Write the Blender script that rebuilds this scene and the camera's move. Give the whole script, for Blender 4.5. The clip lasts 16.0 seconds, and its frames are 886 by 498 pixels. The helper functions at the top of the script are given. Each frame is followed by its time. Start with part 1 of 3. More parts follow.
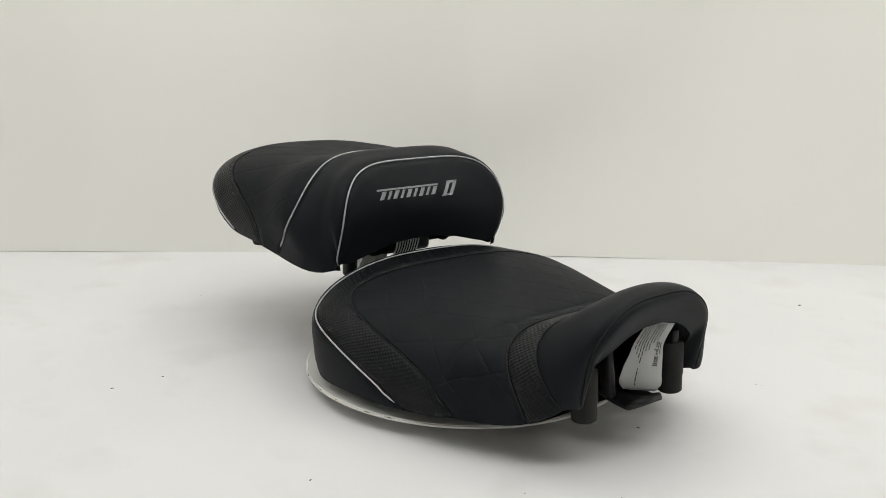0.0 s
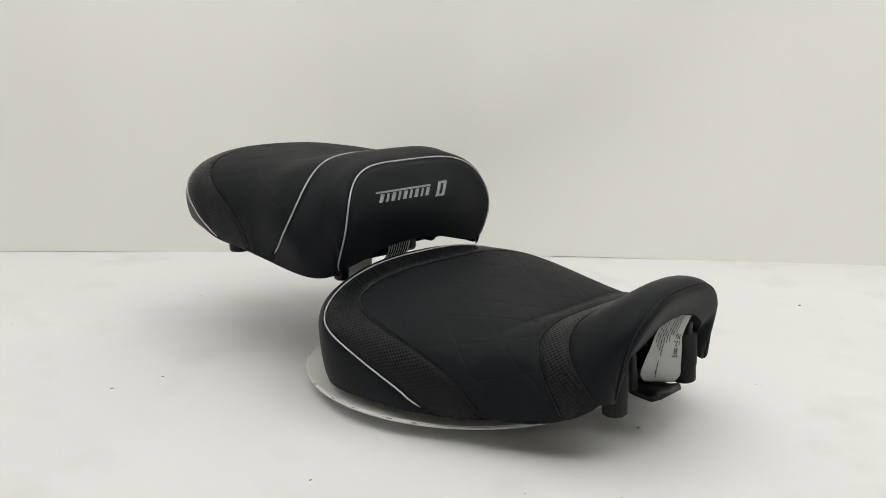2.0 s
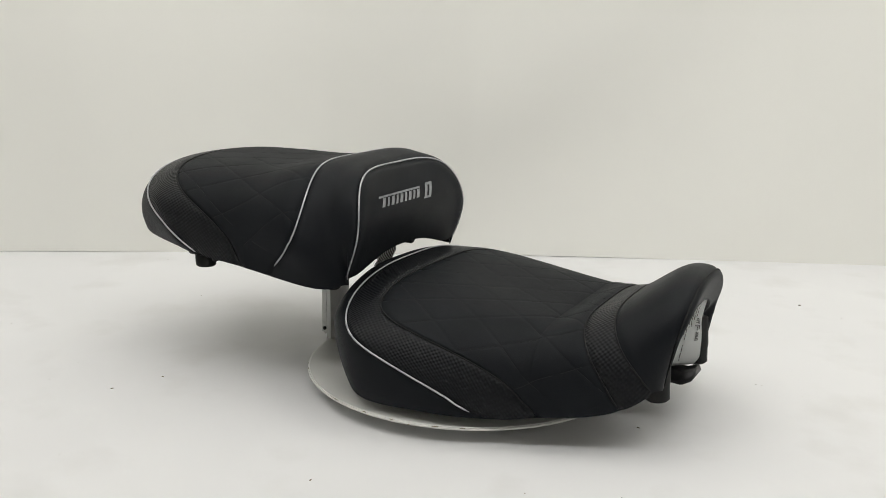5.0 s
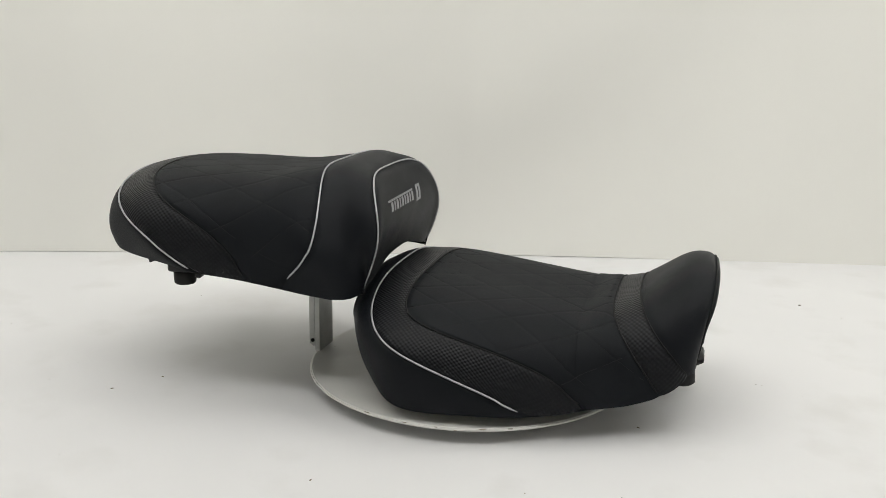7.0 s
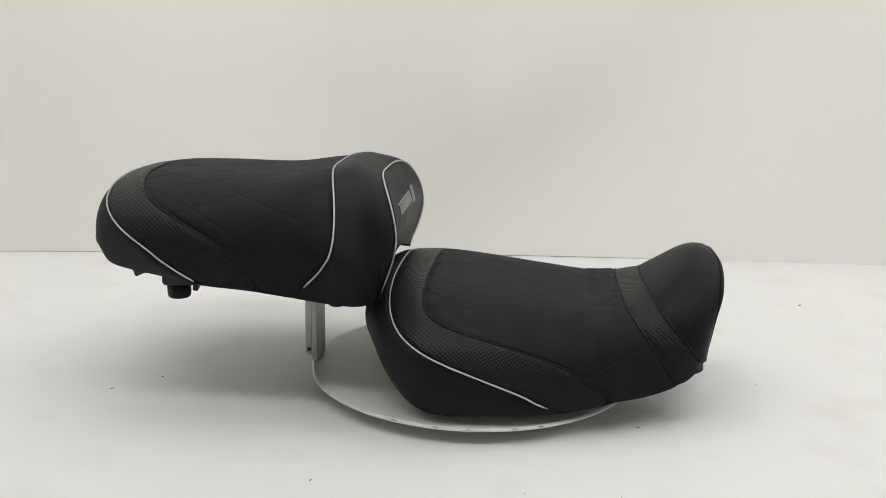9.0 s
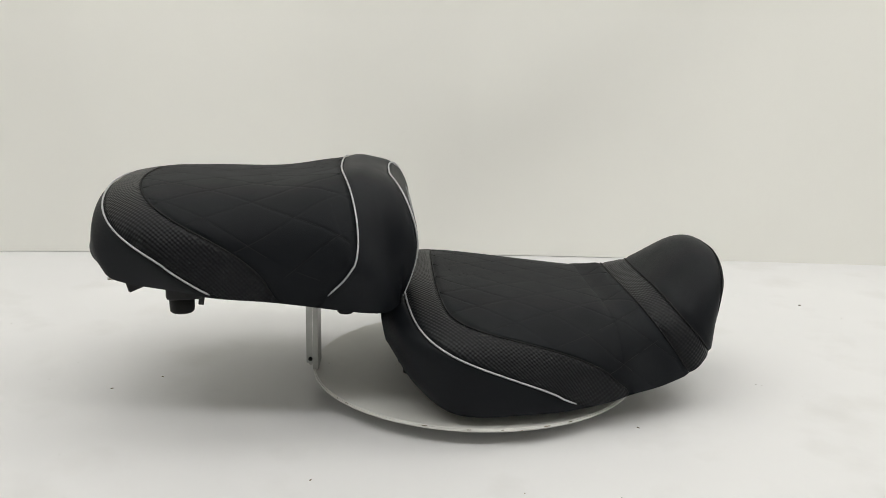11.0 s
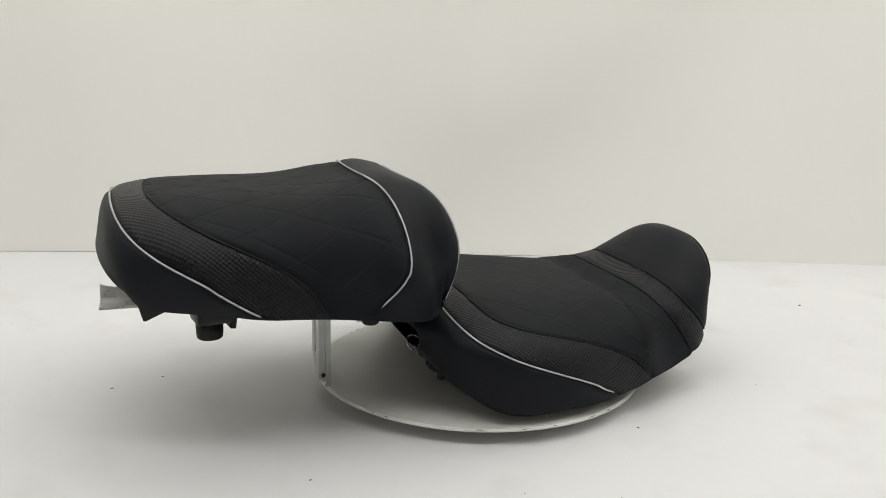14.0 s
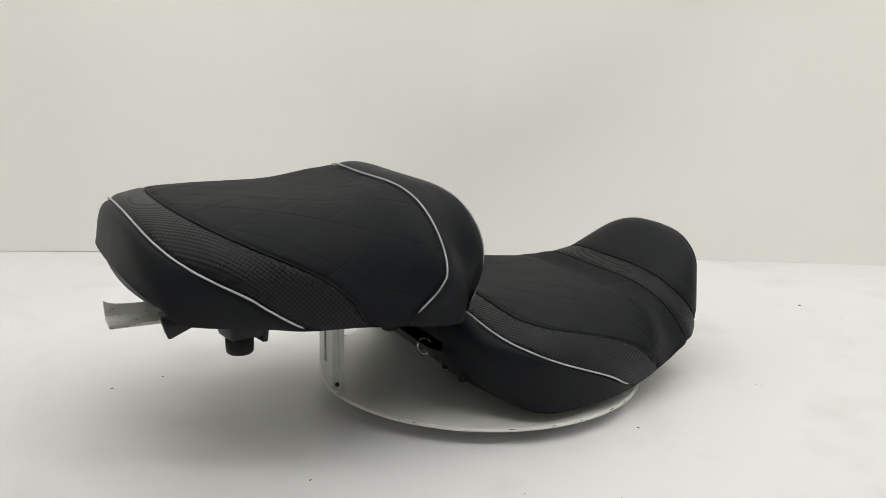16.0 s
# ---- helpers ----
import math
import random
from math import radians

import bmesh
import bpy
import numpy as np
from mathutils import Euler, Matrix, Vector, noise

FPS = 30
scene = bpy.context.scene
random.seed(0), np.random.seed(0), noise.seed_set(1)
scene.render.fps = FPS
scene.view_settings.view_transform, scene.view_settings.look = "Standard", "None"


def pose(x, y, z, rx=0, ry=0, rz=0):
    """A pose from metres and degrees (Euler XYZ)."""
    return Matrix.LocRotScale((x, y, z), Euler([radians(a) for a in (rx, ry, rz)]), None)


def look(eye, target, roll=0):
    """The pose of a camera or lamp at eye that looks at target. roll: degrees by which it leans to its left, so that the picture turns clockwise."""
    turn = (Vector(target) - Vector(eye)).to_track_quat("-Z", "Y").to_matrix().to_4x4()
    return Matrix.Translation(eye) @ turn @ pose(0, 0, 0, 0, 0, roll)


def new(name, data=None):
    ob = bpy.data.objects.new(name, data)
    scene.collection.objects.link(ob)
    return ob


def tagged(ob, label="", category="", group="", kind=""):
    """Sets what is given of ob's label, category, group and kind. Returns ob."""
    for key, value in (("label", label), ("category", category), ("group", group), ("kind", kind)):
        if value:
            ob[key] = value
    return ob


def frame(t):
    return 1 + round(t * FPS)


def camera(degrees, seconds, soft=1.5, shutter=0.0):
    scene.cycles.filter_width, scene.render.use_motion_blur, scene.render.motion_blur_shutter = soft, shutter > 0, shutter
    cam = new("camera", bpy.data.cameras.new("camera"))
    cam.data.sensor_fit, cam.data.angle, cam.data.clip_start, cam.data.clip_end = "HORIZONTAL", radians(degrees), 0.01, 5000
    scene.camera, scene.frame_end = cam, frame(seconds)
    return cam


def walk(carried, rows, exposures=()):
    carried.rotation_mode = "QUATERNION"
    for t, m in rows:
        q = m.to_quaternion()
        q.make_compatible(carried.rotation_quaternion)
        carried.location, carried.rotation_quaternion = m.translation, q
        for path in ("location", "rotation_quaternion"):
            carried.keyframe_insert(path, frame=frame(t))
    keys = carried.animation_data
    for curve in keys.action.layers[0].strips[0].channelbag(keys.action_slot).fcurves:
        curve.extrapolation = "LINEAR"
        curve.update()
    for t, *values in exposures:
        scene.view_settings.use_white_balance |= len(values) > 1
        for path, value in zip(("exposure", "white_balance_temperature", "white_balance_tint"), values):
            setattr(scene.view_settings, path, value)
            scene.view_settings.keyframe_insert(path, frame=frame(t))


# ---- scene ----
import functools
from mathutils.bvhtree import BVHTree


# camera: stands still on a support before the backdrop
cam = camera(53.39, 16.0, soft=0.45)
EYE = Matrix.Translation((0.0, -1.08, 0.4211)) @ Euler((radians(90 - 13.433), 0, radians(2.337))).to_matrix().to_4x4() @ pose(0, 0, 0, 0, 0, 1.222)
walk(cam, [(0.0, EYE), (16.0, EYE)])

# turn of the table, degrees, by seconds
TURN = [(0, 0), (1, 4.0), (2, 8.03), (3, 12.1), (4, 16.3), (4.6, 19.3), (5.3, 24.6), (6, 29.9), (6.5, 33.3), (7.5, 38.1),
        (9, 45.2), (10.2, 51.0), (11.5, 57.3), (12.7, 63.7), (14, 70.6), (15, 75.2), (16, 79.6)]

# ---- light ----
world = bpy.data.worlds.new("world")
scene.world = world
world.use_nodes = True
world.node_tree.nodes["Background"].inputs[0].default_value = (1.0, 0.975, 0.93, 1)
world.node_tree.nodes["Background"].inputs[1].default_value = 0.25
scene.view_settings.exposure = 0.0


def area_lamp(name, eye, target, sx, sy, power, colour):
    data = bpy.data.lights.new(name, "AREA")
    data.shape, data.size, data.size_y, data.energy, data.color = "RECTANGLE", sx, sy, power, colour
    ob = new(name, data)
    ob.matrix_world = look(eye, target)
    return ob


area_lamp("unseen_overhead_light", (0.15, 0.30, 2.35), (0.15, 0.30, 0), 4.3, 0.9, 19.5, (0.997, 0.986, 0.963))
# unseen lamp added to brighten the backdrop, aimed high to spare the front floor
area_lamp("unseen_overhead_light", (0.32, -1.0, 2.3), (0.32, 0.62, 1.75), 4.4, 0.6, 48.0, (0.997, 0.986, 0.963))


# ---- materials ----
def material(name, colour, rough=0.5, metal=0.0, spec=0.5):
    m = bpy.data.materials.new(name)
    m.use_nodes = True
    b = m.node_tree.nodes["Principled BSDF"]
    b.inputs["Base Color"].default_value = (*colour, 1)
    b.inputs["Roughness"].default_value, b.inputs["Metallic"].default_value = rough, metal
    b.inputs["Specular IOR Level"].default_value = spec
    return m, m.node_tree.nodes, m.node_tree.links, b


def noise_of(nodes, links, scale, detail=4.0, coord="Object"):
    tc, n = nodes.new("ShaderNodeTexCoord"), nodes.new("ShaderNodeTexNoise")
    n.inputs["Scale"].default_value, n.inputs["Detail"].default_value = scale, detail
    links.new(tc.outputs[coord], n.inputs["Vector"])
    return n.outputs["Fac"]


def ramp(nodes, links, fac, stops):
    r = nodes.new("ShaderNodeValToRGB")
    while len(r.color_ramp.elements) < len(stops):
        r.color_ramp.elements.new(0.5)
    for e, (p, c) in zip(r.color_ramp.elements, stops):
        e.position, e.color = p, (*c, 1)
    links.new(fac, r.inputs["Fac"])
    return r.outputs["Color"]


def bump(nodes, links, b, height, strength, distance):
    n = nodes.new("ShaderNodeBump")
    n.inputs["Strength"].default_value, n.inputs["Distance"].default_value = strength, distance
    links.new(height, n.inputs["Height"])
    links.new(n.outputs["Normal"], b.inputs["Normal"])
    return n


def mottled(name, dark, light, scale, rough, metal=0.0, spec=0.5, grain=900.0, strength=0.15, distance=0.0004):
    """Two-scale surface: large soft patches of tone and a fine relief."""
    m, nodes, links, b = material(name, light, rough, metal, spec)
    links.new(ramp(nodes, links, noise_of(nodes, links, scale), [(0.3, dark), (0.7, light)]), b.inputs["Base Color"])
    bump(nodes, links, b, noise_of(nodes, links, grain, 2.0), strength, distance)
    return m


def vinyl(name, dark, light, rough, grain):
    m, nodes, links, b = material(name, light, rough, 0.0, 0.15)
    links.new(ramp(nodes, links, noise_of(nodes, links, 14.0), [(0.3, dark), (0.7, light)]), b.inputs["Base Color"])
    tc, vo = nodes.new("ShaderNodeTexCoord"), nodes.new("ShaderNodeTexVoronoi")
    vo.inputs["Scale"].default_value = grain
    links.new(tc.outputs["Object"], vo.inputs["Vector"])
    bump(nodes, links, b, vo.outputs["Distance"], 0.25, 0.0004)
    rr = nodes.new("ShaderNodeMapRange")
    rr.inputs["To Min"].default_value, rr.inputs["To Max"].default_value = rough - 0.06, rough + 0.08
    links.new(noise_of(nodes, links, 40.0), rr.inputs["Value"])
    links.new(rr.outputs["Result"], b.inputs["Roughness"])
    return m


def weave(name, pitch):
    """Black vinyl embossed with a basket weave of small squares, laid along the strip."""
    m, nodes, links, b = material(name, (0.013, 0.013, 0.014), 0.42, 0.0, 0.19)
    uv, sep = nodes.new("ShaderNodeUVMap"), nodes.new("ShaderNodeSeparateXYZ")
    uv.uv_map = "strip"
    links.new(uv.outputs["UV"], sep.inputs[0])

    def op(kind, a, c):
        n = nodes.new("ShaderNodeMath")
        n.operation = kind
        for i, s in enumerate((a, c)):
            if isinstance(s, float):
                n.inputs[i].default_value = s
            else:
                links.new(s, n.inputs[i])
        return n.outputs[0]

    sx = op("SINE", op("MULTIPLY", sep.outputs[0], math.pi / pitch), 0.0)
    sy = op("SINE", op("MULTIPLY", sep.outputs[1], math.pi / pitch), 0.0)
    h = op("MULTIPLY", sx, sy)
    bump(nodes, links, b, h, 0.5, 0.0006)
    # shade of the relief is also put into the colour: low squares darker
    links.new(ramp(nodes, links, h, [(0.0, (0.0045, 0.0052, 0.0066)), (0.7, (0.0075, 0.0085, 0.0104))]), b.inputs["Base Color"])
    return m


def scuffed(name, dark, light):
    """White sheet with cloudy wear, small grey smudges and a faintly uneven gloss."""
    m, nodes, links, b = material(name, light, 0.42)
    base = ramp(nodes, links, noise_of(nodes, links, 1.7), [(0.3, dark), (0.7, light)])
    stain = ramp(nodes, links, noise_of(nodes, links, 6.5, 8.0), [(0.54, (1, 1, 1)), (0.76, (0.89, 0.885, 0.87))])
    mix = nodes.new("ShaderNodeMix")
    mix.data_type, mix.blend_type = "RGBA", "MULTIPLY"
    mix.inputs["Factor"].default_value = 1.0
    links.new(base, mix.inputs["A"])
    links.new(stain, mix.inputs["B"])
    links.new(mix.outputs["Result"], b.inputs["Base Color"])
    bump(nodes, links, b, noise_of(nodes, links, 9.0, 6.0), 0.25, 0.002)
    rr = nodes.new("ShaderNodeMapRange")
    rr.inputs["To Min"].default_value, rr.inputs["To Max"].default_value = 0.34, 0.55
    links.new(noise_of(nodes, links, 5.0, 6.0), rr.inputs["Value"])
    links.new(rr.outputs["Result"], b.inputs["Roughness"])
    return m


SMOOTH = vinyl("smooth_black_vinyl", (0.0051, 0.0063, 0.0083), (0.0075, 0.0091, 0.0117), 0.47, 1400.0)
GRIP = vinyl("grip_black_vinyl", (0.0044, 0.0056, 0.0073), (0.0067, 0.0083, 0.0106), 0.6, 900.0)
CARBON = weave("woven_black_vinyl", 0.0028)
THREAD = mottled("black_thread", (0.003, 0.003, 0.003), (0.006, 0.006, 0.006), 60.0, 0.8)
PIPE = mottled("silver_piping", (0.36, 0.37, 0.39), (0.52, 0.52, 0.54), 50.0, 0.32, 0.35)
PLASTIC = mottled("black_plastic", (0.006, 0.006, 0.007), (0.013, 0.013, 0.014), 25.0, 0.42, 0.0, 0.3)
RUBBER = mottled("black_rubber", (0.006, 0.006, 0.006), (0.013, 0.013, 0.0125), 40.0, 0.6, 0.0, 0.25)
STEEL = mottled("worn_galvanised_steel", (0.36, 0.37, 0.36), (0.58, 0.59, 0.57), 24.0, 0.4, 0.35, grain=300.0)
CHROME = mottled("bright_zinc", (0.5, 0.5, 0.48), (0.65, 0.65, 0.62), 30.0, 0.22, 0.95)
WHITEBAR = mottled("scuffed_white_paint", (0.5, 0.5, 0.47), (0.75, 0.75, 0.72), 35.0, 0.5)
PLATE = mottled("white_laminate", (0.66, 0.66, 0.63), (0.76, 0.76, 0.73), 7.0, 0.38)
PLATE_EDGE = mottled("chipped_white_edge", (0.5, 0.49, 0.45), (0.74, 0.73, 0.69), 26.0, 0.5)
FLOOR = scuffed("white_floor_sheet", (0.715, 0.715, 0.72), (0.78, 0.78, 0.785))
BACKDROP = mottled("off_white_backdrop", (0.86, 0.855, 0.808), (0.90, 0.895, 0.848), 1.1, 0.75, grain=60.0, strength=0.06)
ROOM = mottled("pale_room_paint", (0.74, 0.735, 0.71), (0.8, 0.795, 0.77), 2.0, 0.8, grain=200.0)
TAG = mottled("white_satin_tag", (0.86, 0.87, 0.86), (0.91, 0.92, 0.91), 30.0, 0.5)
INK = mottled("grey_print", (0.03, 0.03, 0.03), (0.06, 0.06, 0.06), 80.0, 0.7)
SILVERPRINT = mottled("silver_embroidery", (0.2, 0.205, 0.215), (0.3, 0.31, 0.325), 120.0, 0.5)
DIRT = mottled("grey_brown_grit", (0.12, 0.1, 0.08), (0.3, 0.25, 0.18), 200.0, 0.8)


# ---- mesh helpers ----
def part(name, bm, mat, parent=None, label="", smooth=True):
    me = bpy.data.meshes.new(name)
    bm.to_mesh(me)
    bm.free()
    me.materials.append(mat)
    if smooth:
        me.shade_smooth()
    ob = new(name, me)
    ob.parent = parent
    return tagged(ob, label)


def box(size, centre, bevel=0.0, m=None):
    bm = bmesh.new()
    bmesh.ops.create_cube(bm, size=1)
    bmesh.ops.scale(bm, vec=size, verts=bm.verts)
    if bevel:
        bmesh.ops.bevel(bm, geom=bm.edges[:], offset=bevel, segments=2, affect="EDGES", profile=0.5)
    bmesh.ops.translate(bm, vec=centre, verts=bm.verts)
    if m:
        bmesh.ops.transform(bm, matrix=m, verts=bm.verts)
    return bm


def lathe(profile, segs, m=None, cap=True):
    """A turned body from (radius, height) pairs."""
    bm = bmesh.new()
    rings = [[bm.verts.new((r * math.cos(2 * math.pi * i / segs), r * math.sin(2 * math.pi * i / segs), z)) for i in range(segs)]
             for r, z in profile]
    for a, c in zip(rings, rings[1:]):
        for i in range(segs):
            j = (i + 1) % segs
            bm.faces.new((a[i], a[j], c[j], c[i]))
    if cap:
        bm.faces.new(rings[0][::-1])
        bm.faces.new(rings[-1])
    if m:
        bmesh.ops.transform(bm, matrix=m, verts=bm.verts)
    return bm


def tube(points, radius, segs=8, taper=True):
    """A round cord along a row of points."""
    bm = bmesh.new()
    p = np.asarray(points, float)
    t = np.gradient(p, axis=0)
    t /= np.linalg.norm(t, axis=1)[:, None] + 1e-12
    ref = np.array((0.31, 0.2, 0.93))
    rings = []
    for i in range(len(p)):
        a = np.cross(t[i], ref)
        a /= np.linalg.norm(a)
        c = np.cross(t[i], a)
        ref = np.cross(a, t[i])
        r = radius * (0.35 if taper and i in (0, len(p) - 1) else 1.0)
        rings.append([bm.verts.new(p[i] + r * (math.cos(w) * a + math.sin(w) * c)) for w in np.linspace(0, 2 * math.pi, segs, endpoint=False)])
    for a, c in zip(rings, rings[1:]):
        for i in range(segs):
            bm.faces.new((a[i], a[(i + 1) % segs], c[(i + 1) % segs], c[i]))
    bm.faces.new(rings[0][::-1])
    bm.faces.new(rings[-1])
    return bm


def grid_mesh(pts, uv=None, flip=False):
    """A sheet over an n by m array of points."""
    n, m = pts.shape[:2]
    bm = bmesh.new()
    v = [[bm.verts.new(pts[i, j]) for j in range(m)] for i in range(n)]
    lay = bm.loops.layers.uv.new("strip") if uv is not None else None
    for i in range(n - 1):
        for j in range(m - 1):
            idx = [(i, j), (i + 1, j), (i + 1, j + 1), (i, j + 1)]
            if flip:
                idx.reverse()
            if len({tuple(np.round(pts[a], 7)) for a in idx}) < 3:
                continue
            f = bm.faces.new([v[a][c] for a, c in idx])
            if lay:
                for loop, a in zip(f.loops, idx):
                    loop[lay].uv = uv[a]
    return bm


# ---- seat covers ----
def spline(tab, u):
    """Smooth values of a table whose first column is u."""
    k, v = tab[:, 0], tab[:, 1:]
    u = np.clip(np.asarray(u, float), k[0], k[-1])
    h = np.diff(k)[:, None]
    d = np.diff(v, axis=0) / h
    m = np.vstack([d[:1], (d[:-1] * h[1:] + d[1:] * h[:-1]) / (h[1:] + h[:-1]), d[-1:]])
    i = np.clip(np.searchsorted(k, u, side="right") - 1, 0, len(k) - 2)
    w = (k[i + 1] - k[i])[..., None]
    s = ((u - k[i])[..., None]) / w
    return ((2 * s**3 - 3 * s**2 + 1) * v[i] + (s**3 - 2 * s**2 + s) * w * m[i]
            + (3 * s**2 - 2 * s**3) * v[i + 1] + (s**3 - s**2) * w * m[i + 1])


def spow(a, n):
    return np.sign(a) * np.abs(a) ** n


def surface(tab, u, v):
    """Point of a seat cover; u from tail to front, v from one lower edge (-1) over the crown (0) to the other (1).
    Table columns: u, crown x z, lower edge x y z, squareness, wrap angle, shoulder rise."""
    u, v = np.broadcast_arrays(np.asarray(u, float), np.asarray(v, float))
    c = spline(tab, u)
    cx, cz, bx, by, bz, n, wrap, dish = [c[..., i] for i in range(8)]
    end = np.radians(wrap)
    s = np.abs(v) * end
    h = spow(np.sin(s), n) / spow(np.sin(end), n)
    d = (1 - spow(np.cos(s), n)) / (1 - spow(np.cos(end), n))
    x = cx + (bx - cx) * d
    if tab is PASSENGER:
        # the front panel is hollowed between its piping
        k = np.clip((u - edge(P_EDGES[3], v)) / 0.06, 0, 1)
        x = x - 0.007 * k * k * (3 - 2 * k) * (1 - v * v) ** 2
        # the lower edge is drawn in under the front half
        k = np.clip((u - 0.56) / 0.16, 0, 1) * np.clip((0.95 - u) / 0.07, 0.4, 1) * np.clip((np.abs(v) - 0.80) / 0.20, 0, 1) ** 2
        h, d = h * (1 - 0.15 * k), d * (1 + 0.05 * k)
    return np.stack([x, np.sign(v) * by * h, cz + (bz - cz) * d + dish * 16 * v**2 * (1 - np.abs(v)) ** 2], -1)


def normal(tab, u, v):
    e = 2e-3
    a = surface(tab, np.clip(u + e, 0, 1), v) - surface(tab, np.clip(u - e, 0, 1), v)
    c = surface(tab, u, np.clip(v + e, -1, 1)) - surface(tab, u, np.clip(v - e, -1, 1))
    n = np.cross(a, c)
    return n / (np.linalg.norm(n, axis=-1)[..., None] + 1e-12)


def edge(e, v):
    pull = e[3] if len(e) > 3 else 0.0
    return e[0] + (e[1] - e[0]) * (e[2] * v**2 + (1 - e[2]) * v**4) + pull * (v**6 - 0.2 * v**40)


# u, crown x z, lower edge x y z, squareness, wrap, shoulder rise
PASSENGER = np.array([
    (0.00, -0.4457, 0.2046, -0.4210, 0.1332, 0.1841, 0.92, 87.8, 0.0002),
    (0.12, -0.4346, 0.2482, -0.4016, 0.1451, 0.1679, 0.84, 98.1, 0.0002),
    (0.25, -0.4011, 0.2608, -0.3320, 0.1654, 0.1605, 0.82, 108.0, -0.0005),
    (0.40, -0.3407, 0.2621, -0.2928, 0.1692, 0.1542, 0.73, 103.7, 0.0016),
    (0.55, -0.2455, 0.2612, -0.2270, 0.1678, 0.1484, 0.69, 93.9, 0.0053),
    (0.68, -0.1858, 0.2688, -0.1274, 0.1775, 0.1388, 0.70, 89.8, 0.0091),
    (0.80, -0.1376, 0.2755, -0.1030, 0.1562, 0.1425, 0.77, 85.7, 0.0111),
    (0.87, -0.0998, 0.2574, -0.1000, 0.1485, 0.1410, 0.60, 90.0, 0.0114),
    (0.93, -0.0769, 0.2199, -0.1010, 0.1425, 0.1395, 0.50, 91.1, 0.0019),
    (1.00, -0.0934, 0.1622, -0.1030, 0.1340, 0.1385, 0.66, 84.0, -0.0110)])
RIDER = np.array([
    (0.00, -0.1235, 0.1372, -0.1152, 0.1159, 0.0860, 0.80, 112.2, -0.0061),
    (0.10, -0.1007, 0.1448, -0.0801, 0.1697, 0.0500, 0.69, 112.6, -0.0078),
    (0.18, -0.0648, 0.1430, -0.0437, 0.2033, 0.0339, 0.55, 103.1, -0.0098),
    (0.30, -0.0292, 0.1377, 0.0451, 0.2046, 0.0327, 0.61, 98.2, -0.0011),
    (0.45, 0.1237, 0.1236, 0.1230, 0.1781, 0.0322, 0.76, 90.8, 0.0079),
    (0.58, 0.1457, 0.1207, 0.1622, 0.1643, 0.0384, 0.60, 90.7, 0.0057),
    (0.68, 0.1656, 0.1277, 0.2073, 0.1412, 0.0410, 0.59, 96.9, 0.0024),
    (0.78, 0.2091, 0.1436, 0.2482, 0.1272, 0.0568, 0.82, 98.6, 0.0046),
    (0.84, 0.2576, 0.1783, 0.2672, 0.1093, 0.0704, 0.95, 103.9, 0.0023),
    (0.90, 0.2881, 0.1765, 0.2715, 0.0922, 0.0680, 0.60, 105.4, -0.0079),
    (1.00, 0.2818, 0.1418, 0.2560, 0.0792, 0.0815, 0.62, 92.0, -0.0100)])
P_EDGES = [(0.151, 0.411, 0.049), (0.269, 0.548, 1.412), (0.7245, 0.5665, -0.519, 0.0397), (0.845, 0.993, 1.5)]
R_EDGES = [(0.113, 0.412, 0.236), (0.208, 0.569, 0.994), (0.709, 0.750, 0.871), (0.771, 0.832, 0.203)]

# the seats' long axis on the table
SEAT = pose(-0.0154, -0.0129, 0, 0, 0, -50)
SEAT_BACK = SEAT.inverted()
P_SEAT = SEAT @ pose(0, 0.0073, 0, 0, 0, 2.21)
R_SEAT = SEAT @ pose(0, 0.0167, 0, 0, 0, 1.28)
V = np.linspace(-1, 1, 97)


@functools.lru_cache(maxsize=None)
def girth_table(name):
    """Points of a cover on an even net, and the length of cloth from the crown to each."""
    u, v = np.linspace(0, 1, 301), np.linspace(-1, 1, 401)
    p = surface(PASSENGER if name == "passenger" else RIDER, u[:, None], v[None])
    step = np.linalg.norm(np.diff(p, axis=1), axis=-1)
    g = np.concatenate([np.zeros((301, 1)), np.cumsum(step, axis=1)], axis=1)
    return p, g - g[:, 200:201]


def net_of(tab):
    return girth_table("passenger" if tab is PASSENGER else "rider")


def girth(tab, u, v):
    g = net_of(tab)[1]
    a, c = np.clip(u, 0, 1) * 300, (np.clip(v, -1, 1) + 1) * 200
    i, j = np.minimum(a.astype(int), 299), np.minimum(c.astype(int), 399)
    a, c = a - i, c - j
    return (g[i, j] * (1 - a) + g[i + 1, j] * a) * (1 - c) + (g[i, j + 1] * (1 - a) + g[i + 1, j + 1] * a) * c


def lattice_gap(lat, x, g):
    """Distance on the cloth to the nearest line of a diamond lattice (slope, pitch, two offsets)."""
    m, pitch, c0, c1 = lat
    k = math.sqrt(1 + m * m)
    a, c = (g + m * x - c0) / pitch, (-g + m * x - c1) / pitch
    return np.minimum(np.abs(a - np.round(a)), np.abs(c - np.round(c))) * pitch / k


